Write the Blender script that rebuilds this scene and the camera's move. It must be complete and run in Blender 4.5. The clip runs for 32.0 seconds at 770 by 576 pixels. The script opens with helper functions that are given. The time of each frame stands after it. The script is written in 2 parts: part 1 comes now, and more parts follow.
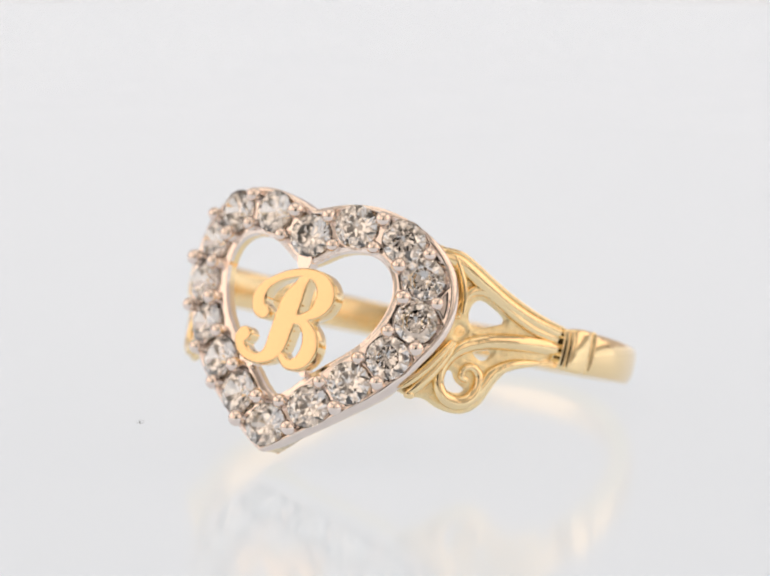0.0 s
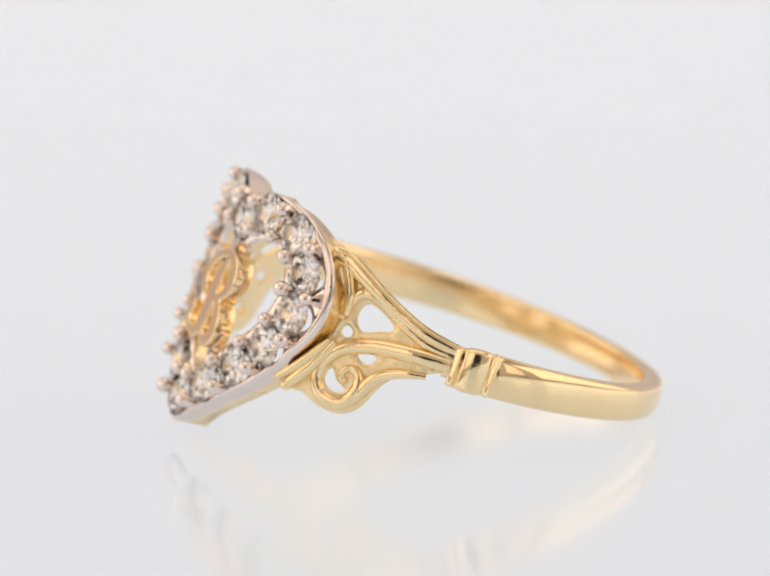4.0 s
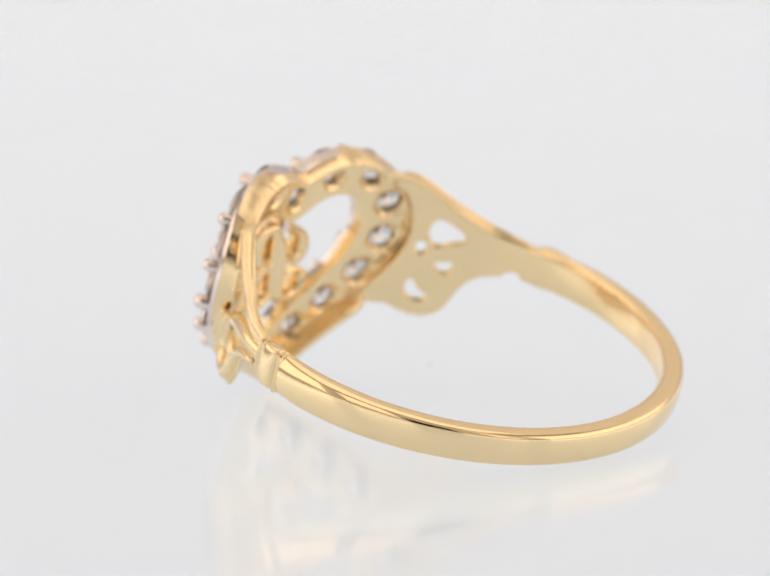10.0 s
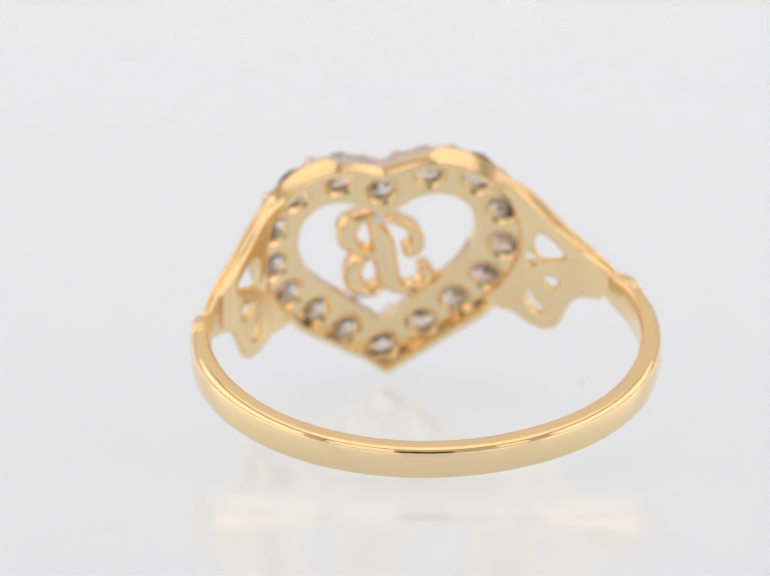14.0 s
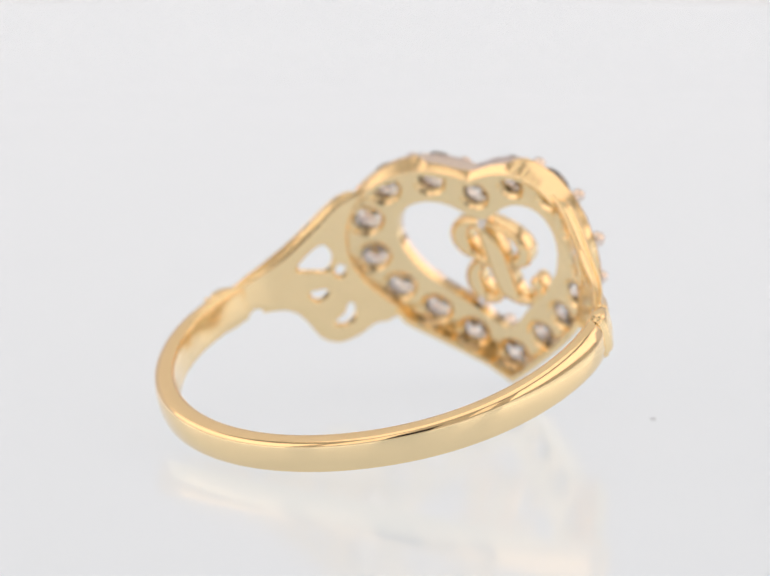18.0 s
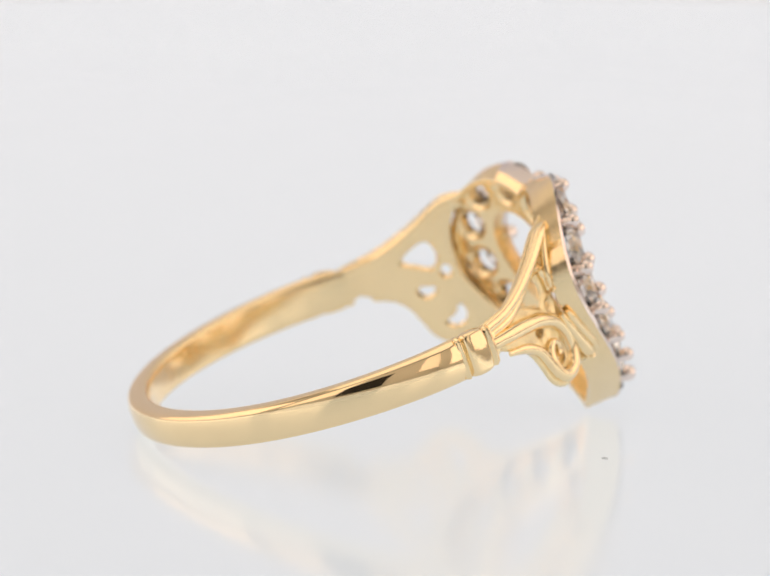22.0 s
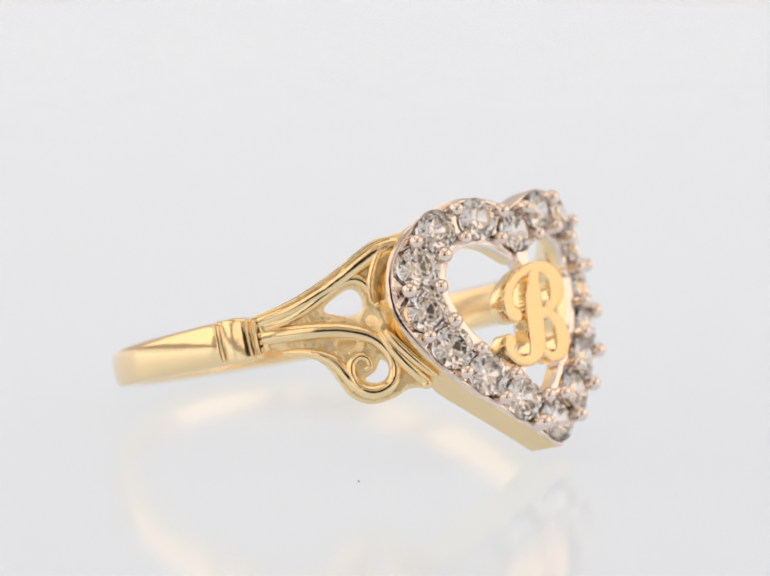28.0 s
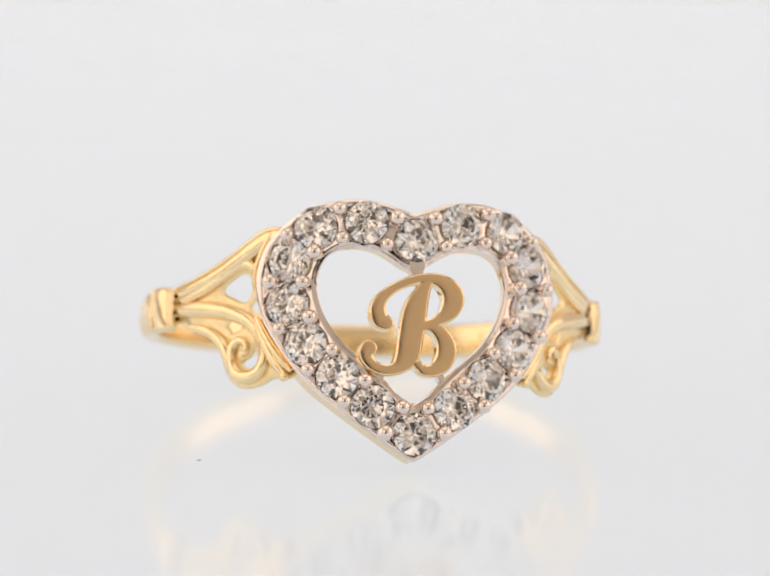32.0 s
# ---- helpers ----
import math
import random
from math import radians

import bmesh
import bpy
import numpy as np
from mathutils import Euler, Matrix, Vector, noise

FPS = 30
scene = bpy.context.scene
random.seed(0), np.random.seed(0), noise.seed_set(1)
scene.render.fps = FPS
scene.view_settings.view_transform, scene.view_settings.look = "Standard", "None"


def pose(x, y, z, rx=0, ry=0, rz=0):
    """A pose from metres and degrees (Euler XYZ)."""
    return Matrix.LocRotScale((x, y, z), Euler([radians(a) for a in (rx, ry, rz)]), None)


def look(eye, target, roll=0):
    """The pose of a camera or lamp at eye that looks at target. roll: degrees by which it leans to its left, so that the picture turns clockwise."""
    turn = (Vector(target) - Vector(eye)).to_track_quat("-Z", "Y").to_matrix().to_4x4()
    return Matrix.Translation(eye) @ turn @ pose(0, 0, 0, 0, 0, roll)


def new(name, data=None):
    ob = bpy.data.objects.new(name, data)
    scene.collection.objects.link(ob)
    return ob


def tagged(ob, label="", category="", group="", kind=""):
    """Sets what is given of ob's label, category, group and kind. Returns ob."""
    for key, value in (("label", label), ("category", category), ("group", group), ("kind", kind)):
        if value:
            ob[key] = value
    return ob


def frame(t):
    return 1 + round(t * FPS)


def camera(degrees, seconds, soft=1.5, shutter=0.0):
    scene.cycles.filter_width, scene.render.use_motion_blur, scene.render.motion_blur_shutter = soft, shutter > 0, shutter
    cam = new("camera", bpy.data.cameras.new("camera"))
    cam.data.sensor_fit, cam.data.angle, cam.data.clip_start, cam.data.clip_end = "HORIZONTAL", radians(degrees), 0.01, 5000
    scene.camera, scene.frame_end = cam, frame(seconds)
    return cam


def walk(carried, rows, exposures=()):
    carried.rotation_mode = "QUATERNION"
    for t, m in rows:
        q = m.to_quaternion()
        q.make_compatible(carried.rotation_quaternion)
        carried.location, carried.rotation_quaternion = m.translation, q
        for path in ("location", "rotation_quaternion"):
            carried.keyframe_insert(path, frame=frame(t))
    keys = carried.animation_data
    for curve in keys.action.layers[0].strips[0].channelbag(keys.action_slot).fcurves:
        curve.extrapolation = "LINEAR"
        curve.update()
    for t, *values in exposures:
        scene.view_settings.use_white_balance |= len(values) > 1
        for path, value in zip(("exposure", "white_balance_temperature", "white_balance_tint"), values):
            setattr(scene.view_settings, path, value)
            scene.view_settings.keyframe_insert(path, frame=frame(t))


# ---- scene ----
cam = camera(8.0, 32.0, soft=1.4)

MM = 0.001
GROUND = 5.62           # height of the turning axis' reference point over the plate, mm
AIM_X = -0.522          # the lens axis passes this far beside the turning axis, mm
RANGE, PITCH = 226.92, radians(11.905)
eye = Vector((AIM_X, -RANGE * math.cos(PITCH), RANGE * math.sin(PITCH) + GROUND)) * MM
aim = Vector((AIM_X, 0.0, GROUND)) * MM
shot = look(eye, aim, 0.193)
walk(cam, [(0.0, shot), (32.0, shot)])
cam.data.dof.use_dof = True
cam.data.dof.focus_distance = 0.216
cam.data.dof.aperture_fstop = 72.0

# ---------------------------------------------------------------- light
world = bpy.data.worlds.new("studio")
scene.world = world
world.use_nodes = True
world.node_tree.nodes["Background"].inputs[0].default_value = (0.9, 0.93, 1.0, 1)
world.node_tree.nodes["Background"].inputs[1].default_value = 0.05


def soft_box(name, m, w, h, watts, colour):
    data = bpy.data.lights.new(name, "AREA")
    data.shape, data.size, data.size_y, data.energy, data.color = "RECTANGLE", w, h, watts, colour
    ob = new(name, data)
    ob.matrix_world = m
    return tagged(ob, "white fabric soft box lamp of the photo tent", "lamp")


WARM = (1.0, 0.835, 0.68)
soft_box("top_lamp", look((0, 0.04, 0.62), (0, 0.041, 0)), 0.60, 0.56, 0.70, (1.0, 0.88, 0.74))
soft_box("side_lamp", look((-0.395, 0.015, 0.25), (0, 0.015, 0.25)), 0.60, 0.42, 0.70, WARM)
soft_box("side_lamp", look((0.395, 0.015, 0.25), (0, 0.015, 0.25)), 0.60, 0.42, 0.70, WARM)
soft_box("front_lamp", look((0.315, -0.41, 0.32), (0.315, 0, 0.32)), 0.16, 0.50, 0.15, WARM)
soft_box("front_lamp", look((-0.24, -0.41, 0.32), (-0.24, 0, 0.32)), 0.28, 0.50, 0.30, WARM)

# ---------------------------------------------------------------- materials


def material(name, colour, rough, metal=0.0, bump=0.0, scale=900.0, vary=0.06, coat=0.0, ior=1.45):
    """A surface with small changes of tone and gloss at two sizes, and fine relief."""
    m = bpy.data.materials.new(name)
    m.use_nodes = True
    nt = m.node_tree
    b = nt.nodes["Principled BSDF"]
    b.inputs["Metallic"].default_value = metal
    b.inputs["IOR"].default_value = ior
    b.inputs["Coat Weight"].default_value = coat
    tc = nt.nodes.new("ShaderNodeTexCoord")
    n1 = nt.nodes.new("ShaderNodeTexNoise")
    n1.inputs["Scale"].default_value, n1.inputs["Detail"].default_value = scale, 4.0
    n2 = nt.nodes.new("ShaderNodeTexNoise")
    n2.inputs["Scale"].default_value, n2.inputs["Detail"].default_value = scale * 7.0, 3.0
    for n in (n1, n2):
        nt.links.new(tc.outputs["Object"], n.inputs["Vector"])
    mix = nt.nodes.new("ShaderNodeMix")
    mix.data_type = "RGBA"
    mix.inputs[6].default_value = (*[c * (1 - vary) for c in colour], 1)
    mix.inputs[7].default_value = (*[min(1.0, c * (1 + vary)) for c in colour], 1)
    nt.links.new(n1.outputs["Fac"], mix.inputs[0])
    nt.links.new(mix.outputs[2], b.inputs["Base Color"])
    ramp = nt.nodes.new("ShaderNodeMapRange")
    ramp.inputs["From Min"].default_value, ramp.inputs["From Max"].default_value = 0.3, 0.7
    ramp.inputs["To Min"].default_value, ramp.inputs["To Max"].default_value = rough * 0.75, rough * 1.3
    nt.links.new(n2.outputs["Fac"], ramp.inputs["Value"])
    nt.links.new(ramp.outputs["Result"], b.inputs["Roughness"])
    if bump:
        bp = nt.nodes.new("ShaderNodeBump")
        bp.inputs["Strength"].default_value = 1.0
        bp.inputs["Distance"].default_value = bump
        nt.links.new(n1.outputs["Fac"], bp.inputs["Height"])
        nt.links.new(bp.outputs["Normal"], b.inputs["Normal"])
    return m


GOLD_TONE = (0.978, 0.765, 0.46)
RHODIUM_TONE = (0.87, 0.765, 0.71)
GOLD = material("polished_yellow_gold", GOLD_TONE, 0.06, 1.0, bump=0.000010, scale=700, vary=0.03)
CAST = material("cast_yellow_gold", GOLD_TONE, 0.09, 1.0, bump=0.00003, scale=1300, vary=0.05)
INNER = material("satin_yellow_gold", GOLD_TONE, 0.19, 1.0, bump=0.00001, scale=900, vary=0.04)
RECESS = material("matt_cast_gold_ground", GOLD_TONE, 0.32, 1.0, bump=0.00012, scale=2600, vary=0.10)
# Oranger gold for the letter's front: the warm light there put into colour.
LETTER = material("warm_tinted_lapped_gold", (0.88, 0.615, 0.345), 0.15, 1.0, bump=0.000004, scale=500, vary=0.03)
RHODIUM = material("rhodium_plating", RHODIUM_TONE, 0.09, 1.0, bump=0.00002, scale=1500, vary=0.06)
PAPER = material("white_paper_sheet", (0.90, 0.945, 0.99), 0.7, bump=0.00004, scale=300, vary=0.01)
# White cloth held greyer, so that unlit walls mirror darker in the gold.
FABRIC = material("dimmed_white_fabric", (0.66, 0.65, 0.64), 0.8, bump=0.0002, scale=200, vary=0.015)
BOARD = material("pale_mirrored_board", (0.745, 0.75, 0.84), 0.8, bump=0.0002, scale=200, vary=0.02)
# The same cloth lifted lighter, to brighten what the plate mirrors.
BACK = material("lifted_white_fabric", (0.86, 0.875, 0.90), 0.8, bump=0.0002, scale=200, vary=0.04)
DARK = material("dark_reflection_card", (0.016, 0.016, 0.018), 0.8, bump=0.0002, scale=200, vary=0.05)
# Dark base with emission added, to whiten the plate and thin its shadows.
ACRYLIC = material("glowing_white_acrylic", (0.20, 0.202, 0.214), 0.11, bump=0.0, scale=9, vary=0.006, ior=1.45)
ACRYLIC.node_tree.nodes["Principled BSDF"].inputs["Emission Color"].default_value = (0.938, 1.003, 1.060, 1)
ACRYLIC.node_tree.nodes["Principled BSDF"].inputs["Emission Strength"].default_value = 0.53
LINT = material("grey_lint", (0.18, 0.17, 0.16), 0.8, scale=4000, vary=0.2)
MARK = material("struck_mark_shade", (0.78, 0.56, 0.27), 0.30, 1.0, scale=2000, vary=0.1)


def glass(name, colour, ior):
    m = bpy.data.materials.new(name)
    m.use_nodes = True
    nt = m.node_tree
    b = nt.nodes["Principled BSDF"]
    b.inputs["Base Color"].default_value = (*colour, 1)
    b.inputs["Roughness"].default_value = 0.0
    b.inputs["IOR"].default_value = ior
    b.inputs["Transmission Weight"].default_value = 1.0
    return m


STONE = glass("clear_brilliant_stone", (1.0, 0.955, 0.934), 2.12)

# ---------------------------------------------------------------- mesh tools


def solid(name, verts, faces, mat, parent=None, label="", smooth=35.0):
    """One mesh object from millimetres; sharp where faces meet at more than smooth degrees."""
    me = bpy.data.meshes.new(name)
    me.from_pydata([(x * MM, y * MM, z * MM) for x, y, z in verts], [], faces)
    bm = bmesh.new()
    bm.from_mesh(me)
    bmesh.ops.remove_doubles(bm, verts=bm.verts, dist=2e-7)
    bmesh.ops.recalc_face_normals(bm, faces=bm.faces)
    bm.to_mesh(me)
    bm.free()
    me.materials.append(mat)
    if smooth:
        me.polygons.foreach_set("use_smooth", [True] * len(me.polygons))
        me.set_sharp_from_angle(angle=radians(smooth))
    ob = new(name, me)
    ob.parent = parent
    if label:
        ob["label"] = label
    return ob


def spline(points, per=8, closed=False):
    """A smooth curve through the points (any number of columns)."""
    p = np.array(points, float)
    n = len(p)
    out = []
    for i in range(n if closed else n - 1):
        if closed:
            a, b, c, d = p[(i - 1) % n], p[i], p[(i + 1) % n], p[(i + 2) % n]
        else:
            b, c = p[i], p[i + 1]
            a = p[i - 1] if i else 2 * b - c
            d = p[i + 2] if i + 2 < n else 2 * c - b
        for k in range(per):
            t = k / per
            out.append(0.5 * (2 * b + (c - a) * t + (2 * a - 5 * b + 4 * c - d) * t * t + (3 * b - a - 3 * c + d) * t ** 3))
    if not closed:
        out.append(p[-1])
    return np.array(out)


def inside_depth(poly, U, V):
    """Signed distance to a closed outline: positive inside."""
    q = np.stack([U.ravel(), V.ravel()], 1)
    best = np.full(len(q), 1e9)
    odd = np.zeros(len(q), bool)
    for a, b in zip(poly, np.roll(poly, -1, 0)):
        e = b - a
        t = np.clip(((q - a) @ e) / max(e @ e, 1e-12), 0, 1)
        best = np.minimum(best, ((q - a - t[:, None] * e) ** 2).sum(1))
        cross = (a[1] > q[:, 1]) != (b[1] > q[:, 1])
        if abs(e[1]) > 1e-12:
            odd ^= cross & (q[:, 0] < a[0] + e[0] * (q[:, 1] - a[1]) / e[1])
    return (np.sqrt(best) * np.where(odd, 1, -1)).reshape(U.shape)


def stroke_depth(path, U, V):
    """Signed distance to a brush stroke of changing radius: positive inside."""
    best = np.full(U.shape, -1e9)
    for a, b in zip(path[:-1], path[1:]):
        ex, ey = b[0] - a[0], b[1] - a[1]
        t = np.clip(((U - a[0]) * ex + (V - a[1]) * ey) / max(ex * ex + ey * ey, 1e-12), 0, 1)
        best = np.maximum(best, a[2] + (b[2] - a[2]) * t - np.hypot(U - a[0] - t * ex, V - a[1] - t * ey))
    return best


def casting(name, u, v, field, front, back, mat, parent=None, label="", smooth=40.0):
    """A closed body over all of the (u, v) grid where field > 0; front and back give places for arrays u, v, depth."""
    nu, nv = len(u), len(v)
    verts, key = [], {}

    def corner(i, j):
        k = (i, j)
        if k not in key:
            key[k] = len(verts)
            verts.append((u[i], v[j], field[i, j]))
        return key[k]

    def cut(i, j, i2, j2):
        k = (min((i, j), (i2, j2)), max((i, j), (i2, j2)))
        if k not in key:
            f1, f2 = field[i, j], field[i2, j2]
            t = f1 / (f1 - f2)
            key[k] = len(verts)
            verts.append((u[i] + t * (u[i2] - u[i]), v[j] + t * (v[j2] - v[j]), 0.0))
        return key[k]

    flat, rims = [], []
    F = field > 0
    near = F[:-1, :-1] | F[1:, :-1] | F[1:, 1:] | F[:-1, 1:]
    for i, j in np.argwhere(near):
        cs = ((i, j), (i + 1, j), (i + 1, j + 1), (i, j + 1))
        loop, kinds = [], []
        for k in range(4):
            a, b = cs[k], cs[(k + 1) % 4]
            if F[a]:
                loop.append(corner(*a))
                kinds.append(0)
            if F[a] != F[b]:
                loop.append(cut(*a, *b))
                kinds.append(1 if F[a] else 2)
        if len(loop) > 2:
            flat.append(loop)
        for k in range(len(loop)):
            if kinds[k] == 1 and kinds[(k + 1) % len(loop)] == 2:
                rims.append((loop[k], loop[(k + 1) % len(loop)]))
    w = np.array(verts)
    e = np.array(rims)
    for _ in range(18):                            # even out the cut edge
        tot, num = np.zeros((len(w), 2)), np.zeros(len(w))
        for a, b in ((0, 1), (1, 0)):
            np.add.at(tot, e[:, a], w[e[:, b], :2])
            np.add.at(num, e[:, a], 1)
        on = num == 2
        w[on, :2] = 0.5 * w[on, :2] + 0.25 * tot[on]
    A, B = front(w[:, 0], w[:, 1], w[:, 2]), back(w[:, 0], w[:, 1], w[:, 2])
    n = len(w)
    faces = [tuple(f) for f in flat] + [tuple(n + k for k in reversed(f)) for f in flat]
    faces += [(a, a + n, b + n, b) for a, b in rims]
    return solid(name, np.vstack([A, B]).tolist(), faces, mat, parent, label, smooth)


CB, R_FACE = -2.58, 10.08     # the ring's centre lies behind the heart; radius of the heart's face


def bent(ang, z, r):
    """A place on the ring: degrees from the heart's middle, height along the finger, radius."""
    off = np.minimum(np.abs(ang), 360.0 - np.abs(ang))
    r = r - 0.24 * np.clip((r - 8.62) / 0.8, 0, 1) * np.exp(-((off - 73.0) / 11.0) ** 2)      # the waist at the collars
    r = r + 0.15 * np.exp(-((ang - 226.0) / 26.0) ** 2)     # worn a little out of round
    a = np.radians(ang)
    return np.stack([r * np.sin(a), -(CB + r * np.cos(a)), z + 0 * a], -1)


def dip(ang):
    """The shoulders run straighter than the round of the band."""
    t = np.clip((np.abs(ang) - 30.0) / 44.0, 0, 1)
    return 0.38 * np.where(t < 0.5, np.sin(np.pi * t), 0.5 - 0.5 * np.cos(2 * np.pi * t))


def tube(name, path, mat, parent, flat=0.8, lift=9.02, ring=10, label="", side=1):
    """A round-backed wire laid on the shoulder; path rows: degrees, height, half width."""
    p = spline(path, 7)
    n = len(p)
    verts = []
    rr = np.stack([np.radians(p[:, 0]) * lift, p[:, 1] + 0.20], 1)
    d = np.gradient(rr, axis=0)
    d /= np.maximum(np.linalg.norm(d, axis=1), 1e-9)[:, None]
    for i in range(n):
        for k in range(ring):
            w = 2 * math.pi * k / ring
            off, up = p[i, 2] * math.cos(w), max(p[i, 2] * flat * math.sin(w), 8.88 - lift if lift < 9.15 else -9.0)
            s, z = rr[i, 0] - d[i, 1] * off, rr[i, 1] + d[i, 0] * off
            verts.append(bent(side * math.degrees(s / lift), z, lift + up - dip(math.degrees(s / lift))).tolist())
    faces = [(i * ring + k, i * ring + (k + 1) % ring, (i + 1) * ring + (k + 1) % ring, (i + 1) * ring + k)
             for i in range(n - 1) for k in range(ring)]
    for end, i in ((0, 0), (1, n - 1)):
        verts.append(bent(side * math.degrees(rr[i, 0] / lift), rr[i, 1], lift + 0.3 * p[i, 2] - dip(math.degrees(rr[i, 0] / lift))).tolist())
        c = len(verts) - 1
        faces += [(c, i * ring + k, i * ring + (k + 1) % ring) for k in range(ring)]
    return solid(name, verts, faces, mat, parent, label, 50)


def hoop(name, a0, a1, steps, section, mat, parent, label=""):
    """A bar swept round the ring; section(angle) gives bottom, top, inner radius, outer radius, corner."""
    verts, faces = [], []
    arc = 4
    ring = 4 * (arc + 1) + 2
    for i in range(steps + 1):
        a = a0 + (a1 - a0) * i / steps
        zb, zt, ri, ro, c = section(a)
        pts = []
        for cz, cr, q in ((zt - c, ro - c, 0), (zt - c * 0.8, ri + c * 0.8, 1), (zb + c * 0.8, ri + c * 0.8, 2), (zb + c, ro - c, 3)):
            rad = c if q in (0, 3) else c * 0.8
            for k in range(arc + 1):
                w = math.pi / 2 * (q + k / arc)
                pts.append((cr + rad * math.cos(w), cz + rad * math.sin(w)))
        crown = 0.06
        pts += [(ro + crown * 0.8, zb + (zt - zb) * 0.3), (ro + crown * 0.8, zb + (zt - zb) * 0.7)]
        for r, z in pts:
            verts.append(bent(a, z, r).tolist())
    for i in range(steps):
        faces += [(i * ring + k, i * ring + (k + 1) % ring, (i + 1) * ring + (k + 1) % ring, (i + 1) * ring + k) for k in range(ring)]
    faces += [tuple(range(ring)), tuple(steps * ring + k for k in reversed(range(ring)))]
    return solid(name, verts, faces, mat, parent, label, 30)


# ---------------------------------------------------------------- the photo tent


def box(name, lo, hi, mat, label):
    v = [(x, y, z) for x in (lo[0], hi[0]) for y in (lo[1], hi[1]) for z in (lo[2], hi[2])]
    f = [(0, 1, 3, 2), (4, 6, 7, 5), (0, 4, 5, 1), (2, 3, 7, 6), (0, 2, 6, 4), (1, 5, 7, 3)]
    return tagged(solid(name, v, f, mat, None, "", 0), label, "wall", kind="structure")


box("floor", (-404, -424, -12), (404, 335, -7), PAPER, "white paper laid under the turntable")
# Board added out of view; its tint sets the tone mirrored in the plate.
box("backdrop", (-400, 250, -7), (400, 254, 150), BOARD, "unseen low blue-white board that evens the reflection in the plate")
# Unseen walls; the back one is toned lighter for the plate's reflection.
box("wall_north", (-404, 331, -7), (404, 335, 640), BACK, "white fabric back of the photo tent")
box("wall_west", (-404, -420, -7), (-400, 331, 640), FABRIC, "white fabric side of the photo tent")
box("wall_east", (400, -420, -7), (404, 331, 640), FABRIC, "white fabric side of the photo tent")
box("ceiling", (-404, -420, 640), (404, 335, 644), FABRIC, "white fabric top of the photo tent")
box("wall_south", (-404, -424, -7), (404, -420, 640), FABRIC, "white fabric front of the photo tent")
# Unseen dark card by the front wall, added for dark reflections in the gold.
box("dark_card", (-82, -419, 14), (86, -416, 225), DARK, "unseen dark card standing in for the camera in the reflections")

# ---------------------------------------------------------------- turntable


def turntable():
    base = tagged(new("turntable"), "round turntable topped with white gloss acrylic given a glow", "turntable")
    seg = 160

    def disc(name, r, z0, z1, c, mat, label=""):
        prof = [(0, z0), (r - c, z0), (r, z0 + c), (r, z1 - c), (r - c * 0.3, z1 - c * 0.3), (r - c, z1), (0, z1)]
        v, f = [], []
        for rr, z in prof:
            for k in range(seg):
                a = 2 * math.pi * k / seg
                v.append((rr * math.cos(a), rr * math.sin(a), z))
        for i in range(len(prof) - 1):
            f += [(i * seg + k, i * seg + (k + 1) % seg, (i + 1) * seg + (k + 1) % seg, (i + 1) * seg + k) for k in range(seg)]
        return solid(name, v, f, mat, base, label, 12)

    disc("plate", 118.0, -4.0, 0.0, 0.5, ACRYLIC, "white gloss acrylic plate with added glow")
    disc("foot", 95.0, -7.0, -4.2, 2.0, FABRIC, "white plastic foot")
    return base


# ---------------------------------------------------------------- the ring

HEART_OUT = [(0, 2.07), (0.5, 2.25), (1.0, 2.42), (1.6, 2.57), (2.5, 2.67), (3.4, 2.54), (4.25, 2.22), (5.03, 1.72), (5.58, 1.09), (5.94, 0.38),
             (6.1, -0.65), (6.05, -1.45), (5.75, -2.42), (5.08, -3.58), (4.35, -4.62), (3.5, -5.38), (2.6, -6.12), (1.5, -6.93), (0.6, -7.56), (0, -7.92)]
HEART_IN = [(0, -0.38), (0.54, -0.19), (1.1, 0.25), (1.7, 0.54), (2.4, 0.65), (2.97, 0.52), (3.42, 0.22), (3.66, -0.30), (3.73, -0.87),
            (3.59, -1.55), (3.3, -2.25), (2.92, -2.86), (2.2, -3.58), (1.05, -4.53), (0.58, -5.14), (0, -5.49)]
SEAT = 0.865
STONES = [(0.0, -6.80), (1.65, -5.73), (3.02, -4.50), (4.25, -3.19), (4.94, -1.56), (4.86, 0.18), (3.88, 1.50), (1.92, 1.70), (0.08, 0.98)]


def half_outline(pts):
    right = spline(pts, 12)
    for _ in range(70):                            # take the kinks out of the run, keep notch and tip
        right[1:-1] += 0.25 * (right[:-2] + right[2:] - 2 * right[1:-1])
    return np.vstack([right, (right * (-1, 1))[-2:0:-1]])


def face_depth(x, z=-3.0):
    """The heart's face follows the ring's round and leans a little back at its lobes."""
    return CB + np.sqrt(np.maximum(R_FACE ** 2 - x ** 2, 1.0)) - 0.17 - 0.02 * (z + 3.0)


def stone_places():
    left = [(-x, z) for x, z in STONES[1:8]]
    return STONES + left[::-1]


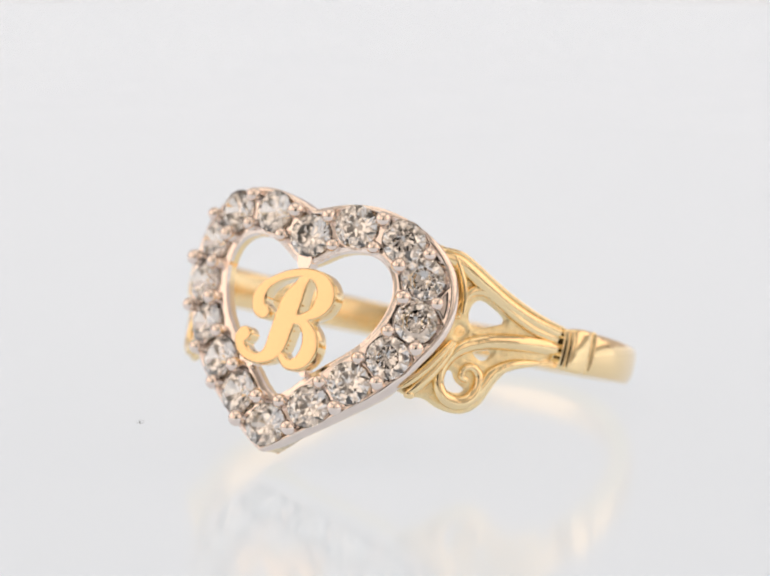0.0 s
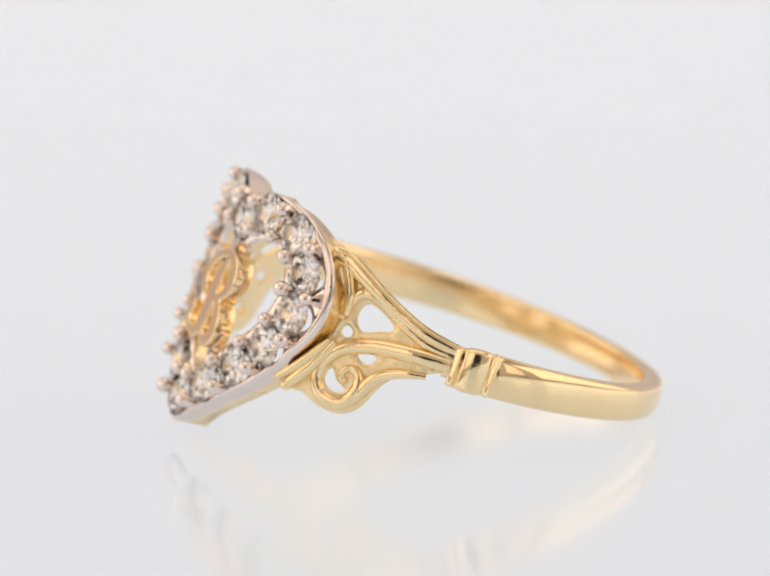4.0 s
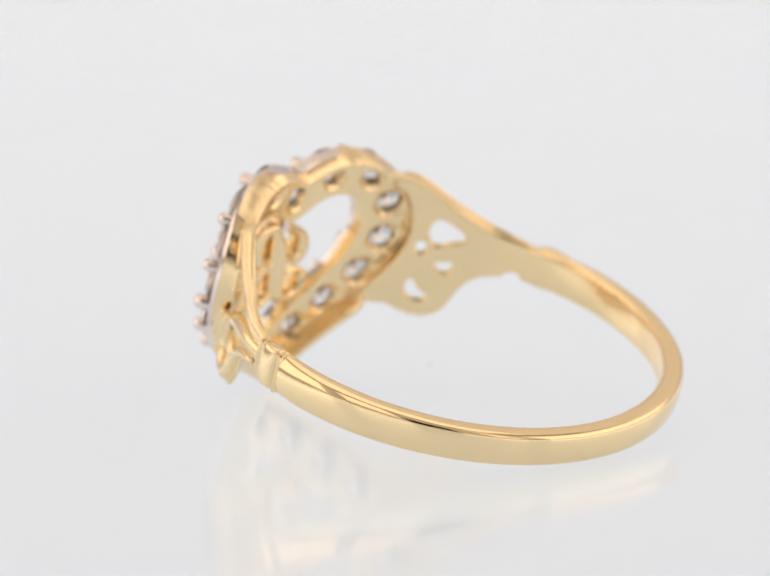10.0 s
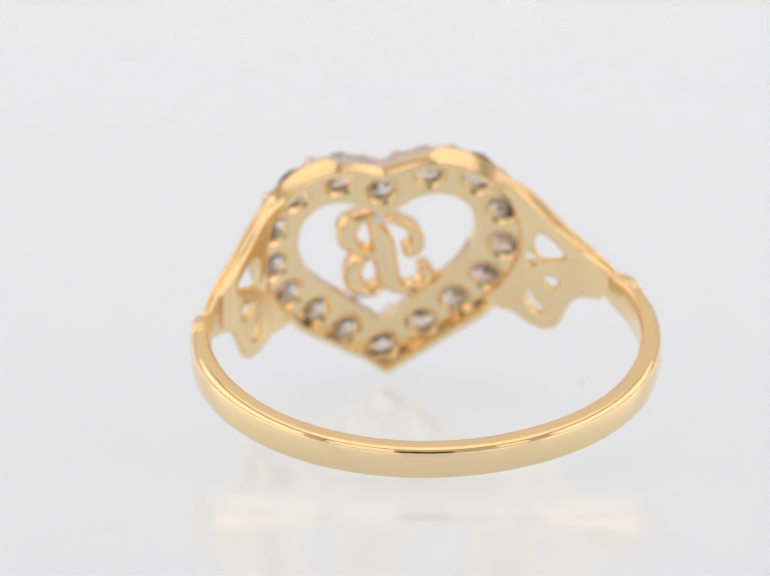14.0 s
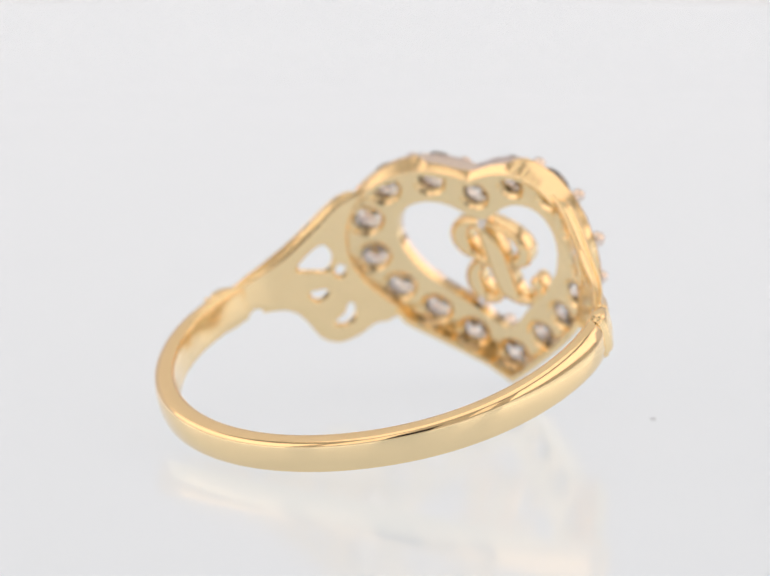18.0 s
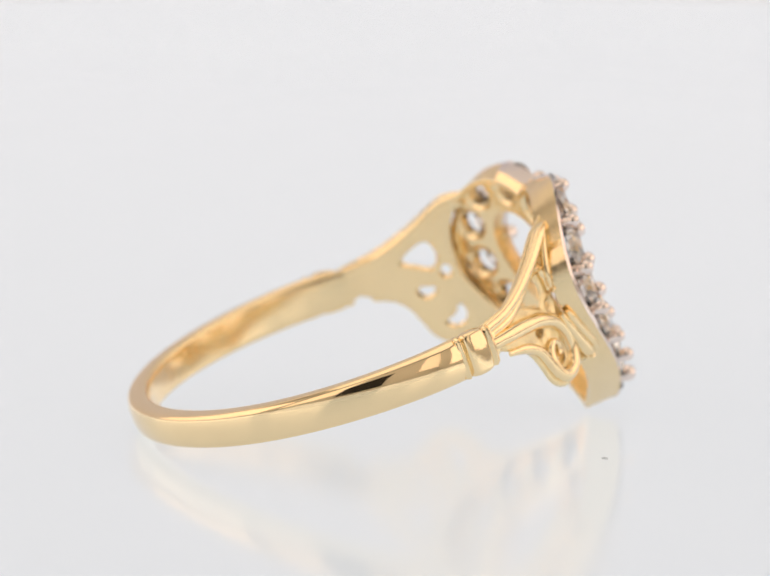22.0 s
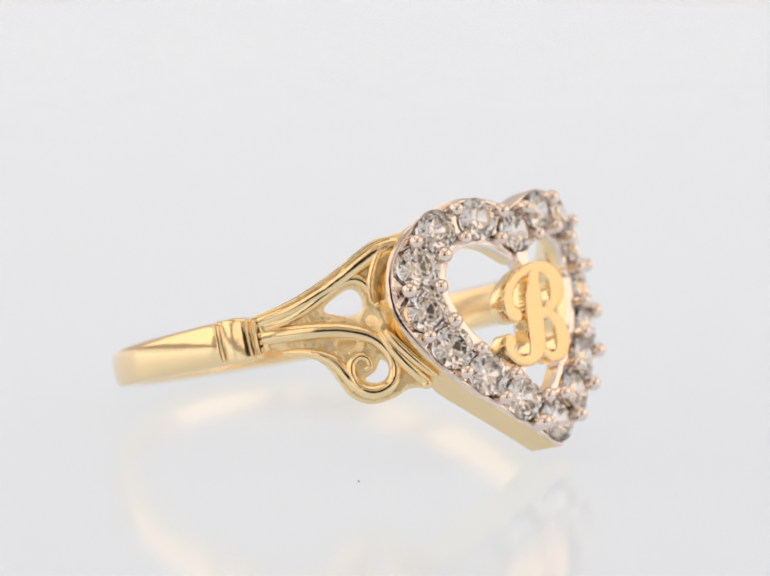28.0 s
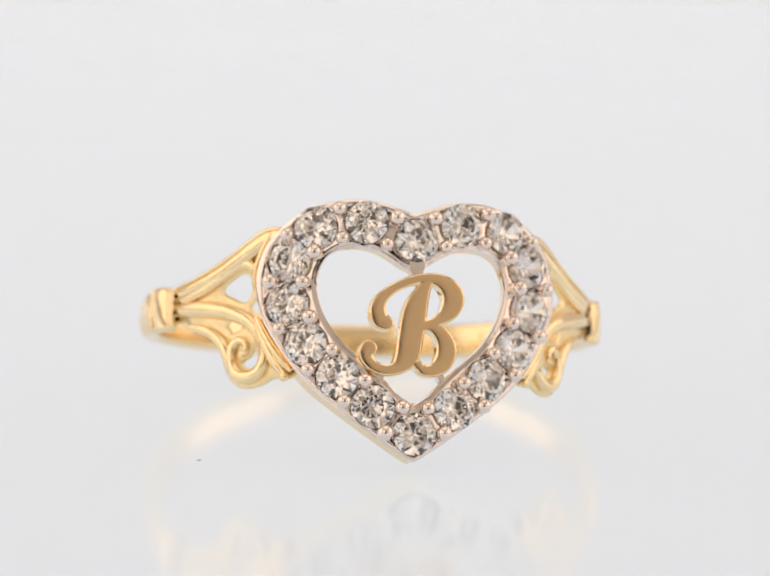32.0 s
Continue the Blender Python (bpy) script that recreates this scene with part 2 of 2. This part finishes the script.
def heart(ring):
    out, inn = half_outline(HEART_OUT), half_outline(HEART_IN)
    u, v = np.arange(-6.4, 6.41, 0.055), np.arange(-8.2, 3.0, 0.055)
    U, V = np.meshgrid(u, v, indexing="ij")
    do, di = inside_depth(out, U, V), -inside_depth(inn, U, V) - 0.10
    places = stone_places()
    gap = np.full(U.shape, 9.0)
    for x, z in places:
        gap = np.minimum(gap, np.hypot(U - x, V - z))
    field = np.minimum(np.minimum(do, di), gap - 0.62)

    def levels(x, z):
        g = np.full(x.shape, 9.0)
        for sx, sz in places:
            g = np.minimum(g, np.hypot(x - sx, z - sz))
        return g

    def front(x, z, d):
        g = levels(x, z)
        a, b = inside_depth(out, x, z), -inside_depth(inn, x, z)
        rim = np.minimum(a, b + 0.05)
        h = -0.06 - 0.07 * np.clip((rim - 0.16) / 0.10, 0, 1)
        h = np.where(g < SEAT, h - 0.75 * (SEAT - g) * np.clip((rim - 0.05) / 0.12, 0, 1), h)
        e = np.clip(1 - rim / 0.15, 0, 1)
        h -= 0.10 * e * e
        e = np.clip(1 - b / 0.36, 0, 1)                 # rounds over into the opening
        h -= 0.30 * e * e
        return np.stack([x, -(face_depth(x, z) + h), z], 1)

    def rim_depth(x, z):
        """A thin cap of plating that runs down the whole wall beside the notch."""
        a = inside_depth(out, x, z)
        t = np.clip((z - 1.7) / 0.45, 0, 1) * np.clip((2.6 - np.abs(x)) / 0.8, 0, 1)
        edge = np.clip((0.32 - a) / 0.10, 0, 1)
        low = np.clip((-3.2 - z) / 0.8, 0, 1)               # and over the lower wall of one side
        return 0.15 + (0.14 + 0.45 * low) * np.clip(x + 0.3, 0, 1) * edge + 0.31 * (1 - edge) + 0.62 * edge * t * t * (3 - 2 * t)

    def seam(x, z, d):
        return np.stack([x, -(face_depth(x, z) - rim_depth(x, z)), z], 1)

    face = casting("heart_face", u, v, field, front, seam, RHODIUM, ring, "rhodium plated heart face holding the stones")

    def body_front(x, z, d):
        return np.stack([x, -(face_depth(x, z) - rim_depth(x, z) - 0.004), z], 1)

    def body_back(x, z, d):
        """Hollow back: a deep skirt round the outside, a shallow pierced floor within."""
        g = levels(x, z)
        a = inside_depth(out, x, z)
        skirt = np.clip((0.42 - a) / 0.10, 0, 1)
        # the skirt is cut back where the shoulders join
        joined = np.clip((np.abs(x) - 4.0) / 0.7, 0, 1) * np.clip((1.7 - z) / 0.8, 0, 1) * np.clip((z + 4.9) / 0.9, 0, 1)
        low = -1.60 + 0.38 * np.clip(z / 1.5, 0, 1) + 0.62 * joined
        floor = -0.86 - 0.12 * np.clip((z + 0.5) / 2.0, 0, 1) + 0.16 * np.clip((0.74 - g) / 0.18, 0, 1)
        h = np.minimum(floor, -rim_depth(x, z) - 0.06) * (1 - skirt) + low * skirt
        e = np.clip(1 - a / 0.08, 0, 1)
        h = h + 0.06 * e * e
        k = 1 - 0.05 * skirt * np.maximum(np.clip((z + 3.5) / 2.0, 0, 1), np.clip((x + 0.2) / 1.2, 0, 1))
        return np.stack([x * k, -(face_depth(x, z) + h), (z + 2.5) * k - 2.5], 1)

    casting("heart_body", u, v, np.minimum(np.minimum(do - 0.025, di), gap - 0.54), body_front, body_back, INNER, ring, "yellow gold heart body with a hollow pierced back")
    return face


def brilliant(name, r, mat, ring):
    """A round brilliant cut: table, star, kite and girdle facets, pavilion to the culet; its table faces -y."""
    v, f = [], []
    def ringof(n, rad, y, turn):
        i = len(v)
        for k in range(n):
            a = 2 * math.pi * (k + turn) / n
            v.append((rad * math.cos(a), y, rad * math.sin(a)))
        return i
    t = ringof(8, 0.57 * r, -0.29 * r, 0.0)
    s = ringof(8, 0.82 * r, -0.17 * r, 0.5)
    g = ringof(16, r, -0.02 * r, 0.0)
    h = ringof(16, r, 0.02 * r, 0.0)
    p = ringof(8, 0.46 * r * 0.80, 0.70 * r * 0.82, 0.0)
    c = len(v)
    v.append((0, 0.86 * r, 0))
    f.append(tuple(t + k for k in range(8)))
    for k in range(8):
        n = (k + 1) % 8
        f.append((t + k, s + k, t + n))
        f.append((t + n, s + k, g + (2 * k + 2) % 16, s + n))
        f += [(s + k, g + 2 * k, g + 2 * k + 1), (s + k, g + 2 * k + 1, g + (2 * k + 2) % 16)]
        # lower halves beside the main pavilion facet that runs from the girdle to the culet
        f += [(h + 2 * k, p + k, h + 2 * k + 1), (h + 2 * k + 1, p + n, h + (2 * k + 2) % 16), (h + 2 * k + 1, p + k, c, p + n)]
    f += [(g + k, h + k, h + (k + 1) % 16, g + (k + 1) % 16) for k in range(16)]
    return solid(name, v, f, mat, ring, "clear brilliant-cut stone", 0)


def bead(name, r, mat, ring):
    """A round-headed prong standing on the face."""
    prof = [(0, -1.0 * r)] + [(r * math.sin(radians(a)), -r * math.cos(radians(a))) for a in (25, 50, 75, 95)] + [(0.9 * r, 0.5 * r), (0.85 * r, 1.7 * r), (0, 1.7 * r)]
    n = 12
    v = [(q * math.cos(2 * math.pi * k / n), y, q * math.sin(2 * math.pi * k / n)) for q, y in prof for k in range(n)]
    f = [(i * n + k, i * n + (k + 1) % n, (i + 1) * n + (k + 1) % n, (i + 1) * n + k) for i in range(len(prof) - 1) for k in range(n)]
    return solid(name, v, f, mat, ring, "rhodium plated prong bead", 60)


def on_face(x, z, h, spin=0.0):
    a = math.asin(max(-0.9, min(0.9, x / R_FACE)))
    return Matrix.Translation(Vector((x + h * math.sin(a), -(face_depth(np.array(x), z) + h * math.cos(a)), z)) * MM) @ Matrix.Rotation(a, 4, "Z") @ Matrix.Rotation(spin, 4, "Y")


def sister(ob, m):
    o = ob.copy()
    scene.collection.objects.link(o)
    o.matrix_basis = m
    return o


def stones_and_prongs(ring):
    rnd = random.Random(4)
    places = stone_places()
    first = brilliant("stone", 0.875, STONE, ring)
    for i, (x, z) in enumerate(places):
        m = on_face(x, z, 0.0, rnd.uniform(0, 0.8)) @ pose(0, 0, 0, rnd.uniform(-5, 5), 0, rnd.uniform(-5, 5))
        if i:
            sister(first, m)
        else:
            first.matrix_basis = m
    knob = None
    n = len(places)
    for i in range(n):
        (x0, z0), (x1, z1) = places[i], places[(i + 1) % n]
        mx, mz, dx, dz = (x0 + x1) / 2, (z0 + z1) / 2, x1 - x0, z1 - z0
        ln = math.hypot(dx, dz)
        for sgn in (-1, 1):
            off = rnd.uniform(0.56, 0.62)
            px, pz = mx - sgn * dz / ln * off, mz + sgn * dx / ln * off
            outer = math.hypot(px, pz + 2.4) > math.hypot(mx, mz + 2.4)
            m = on_face(px, pz, (0.33 if outer and pz < 1.2 else 0.22) + rnd.uniform(-0.03, 0.03)) @ Matrix.Diagonal((*[rnd.uniform(0.9, 1.1)] * 3, 1))
            if knob is None:
                knob = bead("prong", 0.32, RHODIUM, ring)
                knob.matrix_basis = m
            else:
                sister(knob, m)


def letter(ring):
    """A flowing capital letter of flat strokes, cut from sheet, joined to the heart's opening."""
    def px(rows):
        return spline([((x - 846) / 51.6, -1.14 - (y - 600) / 50.3, r / 45.0) for x, y, r in rows], 14)
    stem = px([(872, 578, 9), (860, 598, 14), (846, 635, 22), (837, 690, 23), (830, 728, 21), (812, 750, 13), (790, 757, 10), (766, 752, 10), (749, 738, 11), (743, 722, 12), (751, 713, 15)])
    swash = px([(786, 662, 14), (773, 655, 15), (768, 632, 14), (778, 610, 11), (802, 591, 9), (830, 578, 9), (862, 570, 9), (892, 573, 12), (915, 587, 17), (925, 608, 20), (920, 630, 18), (904, 648, 12), (880, 660, 8), (856, 665, 8)])
    bowl = px([(852, 668, 8), (882, 669, 10), (904, 688, 15), (912, 714, 18), (905, 739, 17), (886, 755, 12), (866, 756, 10), (853, 746, 9)])
    posts = [px([(850, 543, 15), (851, 556, 10), (854, 568, 8), (858, 576, 7)]), px([(775, 772, 6), (782, 755, 6)]), px([(903, 770, 6), (897, 752, 6)])]
    u, v = np.arange(-2.5, 2.5, 0.036), np.arange(-5.0, 0.5, 0.036)
    U, V = np.meshgrid(u, v, indexing="ij")
    field = np.maximum(np.maximum(stroke_depth(stem, U, V), stroke_depth(swash, U, V)), stroke_depth(bowl, U, V))

    def sag(x):
        return -0.045 * x

    def front(x, z, d):
        e, w = np.clip(1 - d / 0.07, 0, 1), np.clip(1 - d / 0.40, 0, 1)
        return np.stack([x, -(7.50 - sag(x) - 0.05 * e * e - 0.014 * w * w), z], 1)

    def back(x, z, d):
        e = np.clip(1 - d / 0.34, 0, 1)                 # cast with a rounded back
        return np.stack([x, -(6.58 - sag(x) + 0.26 * (1 - np.sqrt(1 - 0.98 * e * e))), z], 1)

    body = casting("letter", u, v, field, front, back, GOLD, ring, "flat-faced yellow gold script letter B", 35)
    # Only the front faces take the warm-light tint; the rest stays yellow gold.
    body.data.materials.append(LETTER)
    for q in body.data.polygons:
        if q.normal.y < -0.90:
            q.material_index = 1
    for q in posts:
        f2 = stroke_depth(q, U, V)
        casting("letter_post", u, v, f2, lambda x, z, d: np.stack([x, 0 * x - 7.30, z], 1), lambda x, z, d: np.stack([x, 0 * x - 6.60, z], 1), RHODIUM, body, "small rhodium plated bridge")


def shoulder(ring, side):
    """Pierced shoulder: a thin bent plate with scroll wires on it."""
    lift = 9.0
    deg = lift * math.pi / 180

    def outline(pts, per=5):
        return spline([(a * deg, z) for a, z in pts], per, True)

    plate = outline([(24, 1.5), (28, 1.62), (33, 1.52), (38, 1.36), (43, 0.99), (48, 0.54), (55, 0.03), (62, -0.34), (70, -0.52), (73, -0.6), (73, -1.7), (70, -1.85),
                     (66, -2.15), (61, -2.5), (57, -3.0), (54.5, -3.7), (52.5, -4.35), (49, -4.8), (45, -4.95), (40, -4.85), (36, -4.6), (32.5, -4.7), (29, -4.55), (25, -4.4), (22, -4)])
    holes = [outline([(43.5, -0.92), (45.3, -0.26), (49.5, -0.38), (54.8, -0.88), (50, -1.22), (46, -1.46)]),
             outline([(42.3 + 1.9 * math.cos(a), -1.66 + 0.29 * math.sin(a)) for a in (0, 1.05, 2.1, 3.14, 4.19, 5.24)]),
             outline([(46.6, -2.36), (49.5, -2.2), (52.9, -2.14), (50.6, -2.66)]),
             outline([(40.2, -3.5), (41.0, -3.95), (43.4, -4.14), (46.0, -4.08), (47.6, -3.85), (45.6, -3.78), (43.6, -3.62), (42.2, -3.2)])]
    u, v = np.arange(21 * deg, 75 * deg, 0.07), np.arange(-5.6, 2.0, 0.07)
    U, V = np.meshgrid(u, v, indexing="ij")
    field = inside_depth(plate, U, V)
    for h in holes:
        field = np.minimum(field, -inside_depth(h, U, V))
    under = inside_depth(half_outline(HEART_OUT), lift * np.sin(U / lift) * 1.03, V + 0.20)
    field = np.minimum(field, 0.32 - under)

    def at(r0):
        def place(x, z, d):
            e = np.clip(1 - d / 0.15, 0, 1)
            thin = (0.07 if r0 < 8.9 else 0.0) * np.clip((x / deg - 70.0) / 3.0, 0, 1)
            return bent(side * x / deg, z + 0.20, r0 + thin - dip(x / deg) + (0.08 if r0 < 8.9 else -0.08) * e * e)
        return place

    ring = casting("shoulder", u, v, field, at(9.04), at(8.80), RECESS, ring, "pierced yellow gold shoulder with scroll wires")
    ring.data.materials.append(INNER)
    for q in ring.data.polygons:
        out = Vector((q.center.x, q.center.y + CB * MM, 0))
        if q.normal.dot(out) < -0.6 * out.length:
            q.material_index = 1
    tube("upper_rail", [(31, 1.10, 0.26), (33.5, 1.12, 0.36), (38, 1.02, 0.38), (43, 0.66, 0.38), (48, 0.27, 0.35), (55, -0.20, 0.30), (63, -0.58, 0.27), (72.5, -0.82, 0.26)], CAST, ring, 0.85, 9.1, side=side)
    tube("rail_bead", [(34, 1.42, 0.07), (38, 1.36, 0.10), (43, 1.01, 0.10), (48, 0.60, 0.09), (55, 0.11, 0.08), (63, -0.32, 0.07), (72, -0.58, 0.06)], CAST, ring, 1.0, 9.28, side=side)
    tube("arched_wire", [(40.8, -1.05, 0.13), (41.0, -0.56, 0.20), (42.9, -0.04, 0.24), (46, 0.12, 0.25), (49.8, -0.04, 0.25), (57.6, -0.62, 0.23), (64, -0.95, 0.21), (72, -1.08, 0.2)], CAST, ring, 0.9, 9.08, side=side)
    tube("scroll_wire", [(72.5, -1.45, 0.28), (65, -1.50, 0.33), (58, -1.6, 0.36), (50, -1.84, 0.34), (43.5, -2.3, 0.31), (39.9, -3.0, 0.27), (39.0, -3.75, 0.26), (41.0, -4.32, 0.28), (44.8, -4.5, 0.30), (48.4, -4.28, 0.30), (50.2, -3.72, 0.26), (49.8, -3.2, 0.22),
                         (47.4, -2.96, 0.18), (45.3, -3.14, 0.16), (45.3, -3.45, 0.15), (46.8, -3.52, 0.13)], CAST, ring, 0.95, 9.1, label="curling yellow gold scroll", side=side)
    tube("tail_wire", [(49.8, -4.2, 0.24), (51.8, -3.55, 0.28), (54.0, -2.98, 0.27), (57.2, -2.62, 0.24), (61, -2.38, 0.20), (66.5, -2.20, 0.12)], CAST, ring, 0.95, 9.06, side=side)
    # raised ridge and flutes that hug the heart's wall
    tube("edge_wire", [(36.2, 1.25, 0.12), (39.0, 0.55, 0.15), (41.0, -0.2, 0.16), (41.5, -0.95, 0.11)], CAST, ring, 1.0, 9.30, side=side)
    tube("edge_wire", [(41.0, -2.15, 0.14), (39.4, -2.75, 0.24), (37.0, -3.45, 0.27), (34.0, -4.15, 0.25), (31.6, -4.6, 0.14)], CAST, ring, 1.0, 9.28, side=side)
    tube("fluted_ridge", [(40.0, -2.15, 0.09), (38.6, -2.55, 0.17), (36.0, -3.2, 0.19), (32.4, -3.95, 0.17), (29.8, -4.4, 0.10)], CAST, ring, 1.0, 9.50, side=side)
    for a, z, q in ((40.4, -1.12, 0.12), (40.6, -2.28, 0.13), (45.0, -2.02, 0.10), (38.8, 0.62, 0.10), (40.6, 0.02, 0.10), (32.2, -4.6, 0.20)):
        tube("granule", [(a - 1.2 * q / 0.19, z, 0.55 * q), (a - 0.7 * q / 0.19, z, 0.88 * q), (a, z + 0.02, q), (a + 0.7 * q / 0.19, z, 0.88 * q), (a + 1.2 * q / 0.19, z, 0.55 * q)], CAST, ring, 1.0, 9.26, side=side)


def shank_section(a):
    t = (1 + math.cos(radians(a - 180))) / 2          # 1 at the back, less towards the collars
    t = max(0.0, (t - 0.43) / 0.57)
    k = min(1.0, max(0.0, (abs(a - 180.0) - 97.0) / 12.0))      # runs out under the collar
    zt, zb = -0.22 + 0.02 * t, -2.00 + 0.43 * t
    return zb + 0.22 * k, zt - 0.18 * k, 8.80 + 0.04 * min(1.0, max(0.0, (abs(a - 180.0) - 107.0) / 3.0)), 9.58 + 0.10 * t - 0.40 * k, 0.24 + 0.18 * (1 - t) ** 2 - 0.22 * k


def collars(ring):
    for side in (1, -1):
        def sec(a):
            k = (abs(a) - 71.5) / 11.5                 # 0 at the shoulder, 1 at the shank
            bulge = 0.13 * math.exp(-((k - 0.10) / 0.055) ** 2) + 0.12 * math.exp(-((k - 0.90) / 0.05) ** 2)
            bulge += 0.21 * math.sqrt(max(0.0, 1 - ((k - 0.49) / 0.30) ** 2))
            return -1.95 - bulge * 0.35 - 0.06 * (1 - k), -0.24 + bulge * 0.6 - 0.2 * (1 - k), 8.98, 9.42 + 0.12 * k + bulge, 0.2
        hoop("collar", 71.5 * side, 83.0 * side, 60, sec, CAST, ring, "ridged yellow gold collar")


def hallmark(ring):
    """Worn, unreadable strokes struck inside the band."""
    rnd = random.Random(9)
    for k, (ang, w) in enumerate(((120.0, 0.30), (123.2, 0.22), (126.0, 0.30), (134.5, 0.26), (137.2, 0.30))):
        z0, z1 = -1.2 + rnd.uniform(-0.05, 0.05), -0.62 + rnd.uniform(-0.05, 0.05)
        d = math.degrees(0.05 / 8.8)
        pts = [(ang - d, z0), (ang + d, z0), (ang + d + w * 2, z1), (ang - d + w * 2, z1)]
        v = [bent(a, z, 8.79).tolist() for a, z in pts] + [bent(a, z, 8.84).tolist() for a, z in pts]
        solid("mark", v, [(0, 1, 2, 3), (7, 6, 5, 4), (0, 4, 5, 1), (1, 5, 6, 2), (2, 6, 7, 3), (3, 7, 4, 0)], MARK, ring, "worn struck stroke inside the band", 0)


def ring_thing():
    ring = tagged(new("ring"), "two-tone gold heart ring with clear stones and a script letter B", "ring")
    shank = hoop("shank", 70.0, 290.0, 150, shank_section, GOLD, ring, "polished yellow gold band")
    shank.data.materials.append(INNER)
    for q in shank.data.polygons:
        way = Vector((q.center.x, q.center.y + CB * MM, 0))
        if q.normal.dot(way) < -0.8 * way.length:
            q.material_index = 1
    collars(ring)
    shoulder(ring, 1)
    shoulder(ring, -1)
    stones_and_prongs(heart(ring))
    letter(ring)
    hallmark(shank)
    return ring


SPEED = -0.175018             # radians a second, steady


def theta(t):
    """Turn of the plate, 0 at the middle of the clip."""
    return SPEED * (t - 16.0)


AXIS_A = Vector((0.982847, -0.173158, 0.063458))
AXIS_N = Vector((-0.115159, -0.307486, 0.944559))
AXIS_B = AXIS_N.cross(AXIS_A)


def ring_rest():
    """How the ring leans on the tip of its heart and the back of its band."""
    m = Matrix((-AXIS_A, -AXIS_B, AXIS_N)).transposed().to_4x4()
    m.translation = AXIS_A * 0.628 * MM + Vector((0, 0, GROUND * MM))
    return m


def dust_speck():
    """One curled fibre lying on the plate."""
    n, ring = 14, 6
    v, f = [], []
    for i in range(n):
        t = i / (n - 1)
        r = 0.022 * math.sin(math.pi * (0.08 + 0.84 * t))
        cx, cy = 0.28 * (t - 0.5), 0.07 * math.sin(3.3 * t)
        for k in range(ring):
            w = 2 * math.pi * k / ring
            v.append((cx, cy + r * math.cos(w), 0.022 + r * math.sin(w)))
    f = [(i * ring + k, i * ring + (k + 1) % ring, (i + 1) * ring + (k + 1) % ring, (i + 1) * ring + k) for i in range(n - 1) for k in range(ring)]
    f += [tuple(range(ring)), tuple((n - 1) * ring + k for k in reversed(range(ring)))]
    return tagged(solid("dust_speck", v, f, LINT, None, "", 60), "tiny grey fibre of dust lying on the plate", "dust")


table = turntable()
speck = dust_speck()
gold_ring = ring_thing()


def motions():
    times = [k * 0.5 for k in range(65)]
    rest = ring_rest()
    walk(table, [(t, Matrix.Rotation(theta(t), 4, "Z")) for t in times])
    walk(speck, [(t, Matrix.Rotation(theta(t), 4, "Z") @ pose(9.87 * MM, 3.95 * MM, 0, 0, 0, 35)) for t in times])
    walk(gold_ring, [(t, Matrix.Rotation(theta(t), 4, "Z") @ rest) for t in times])


motions()
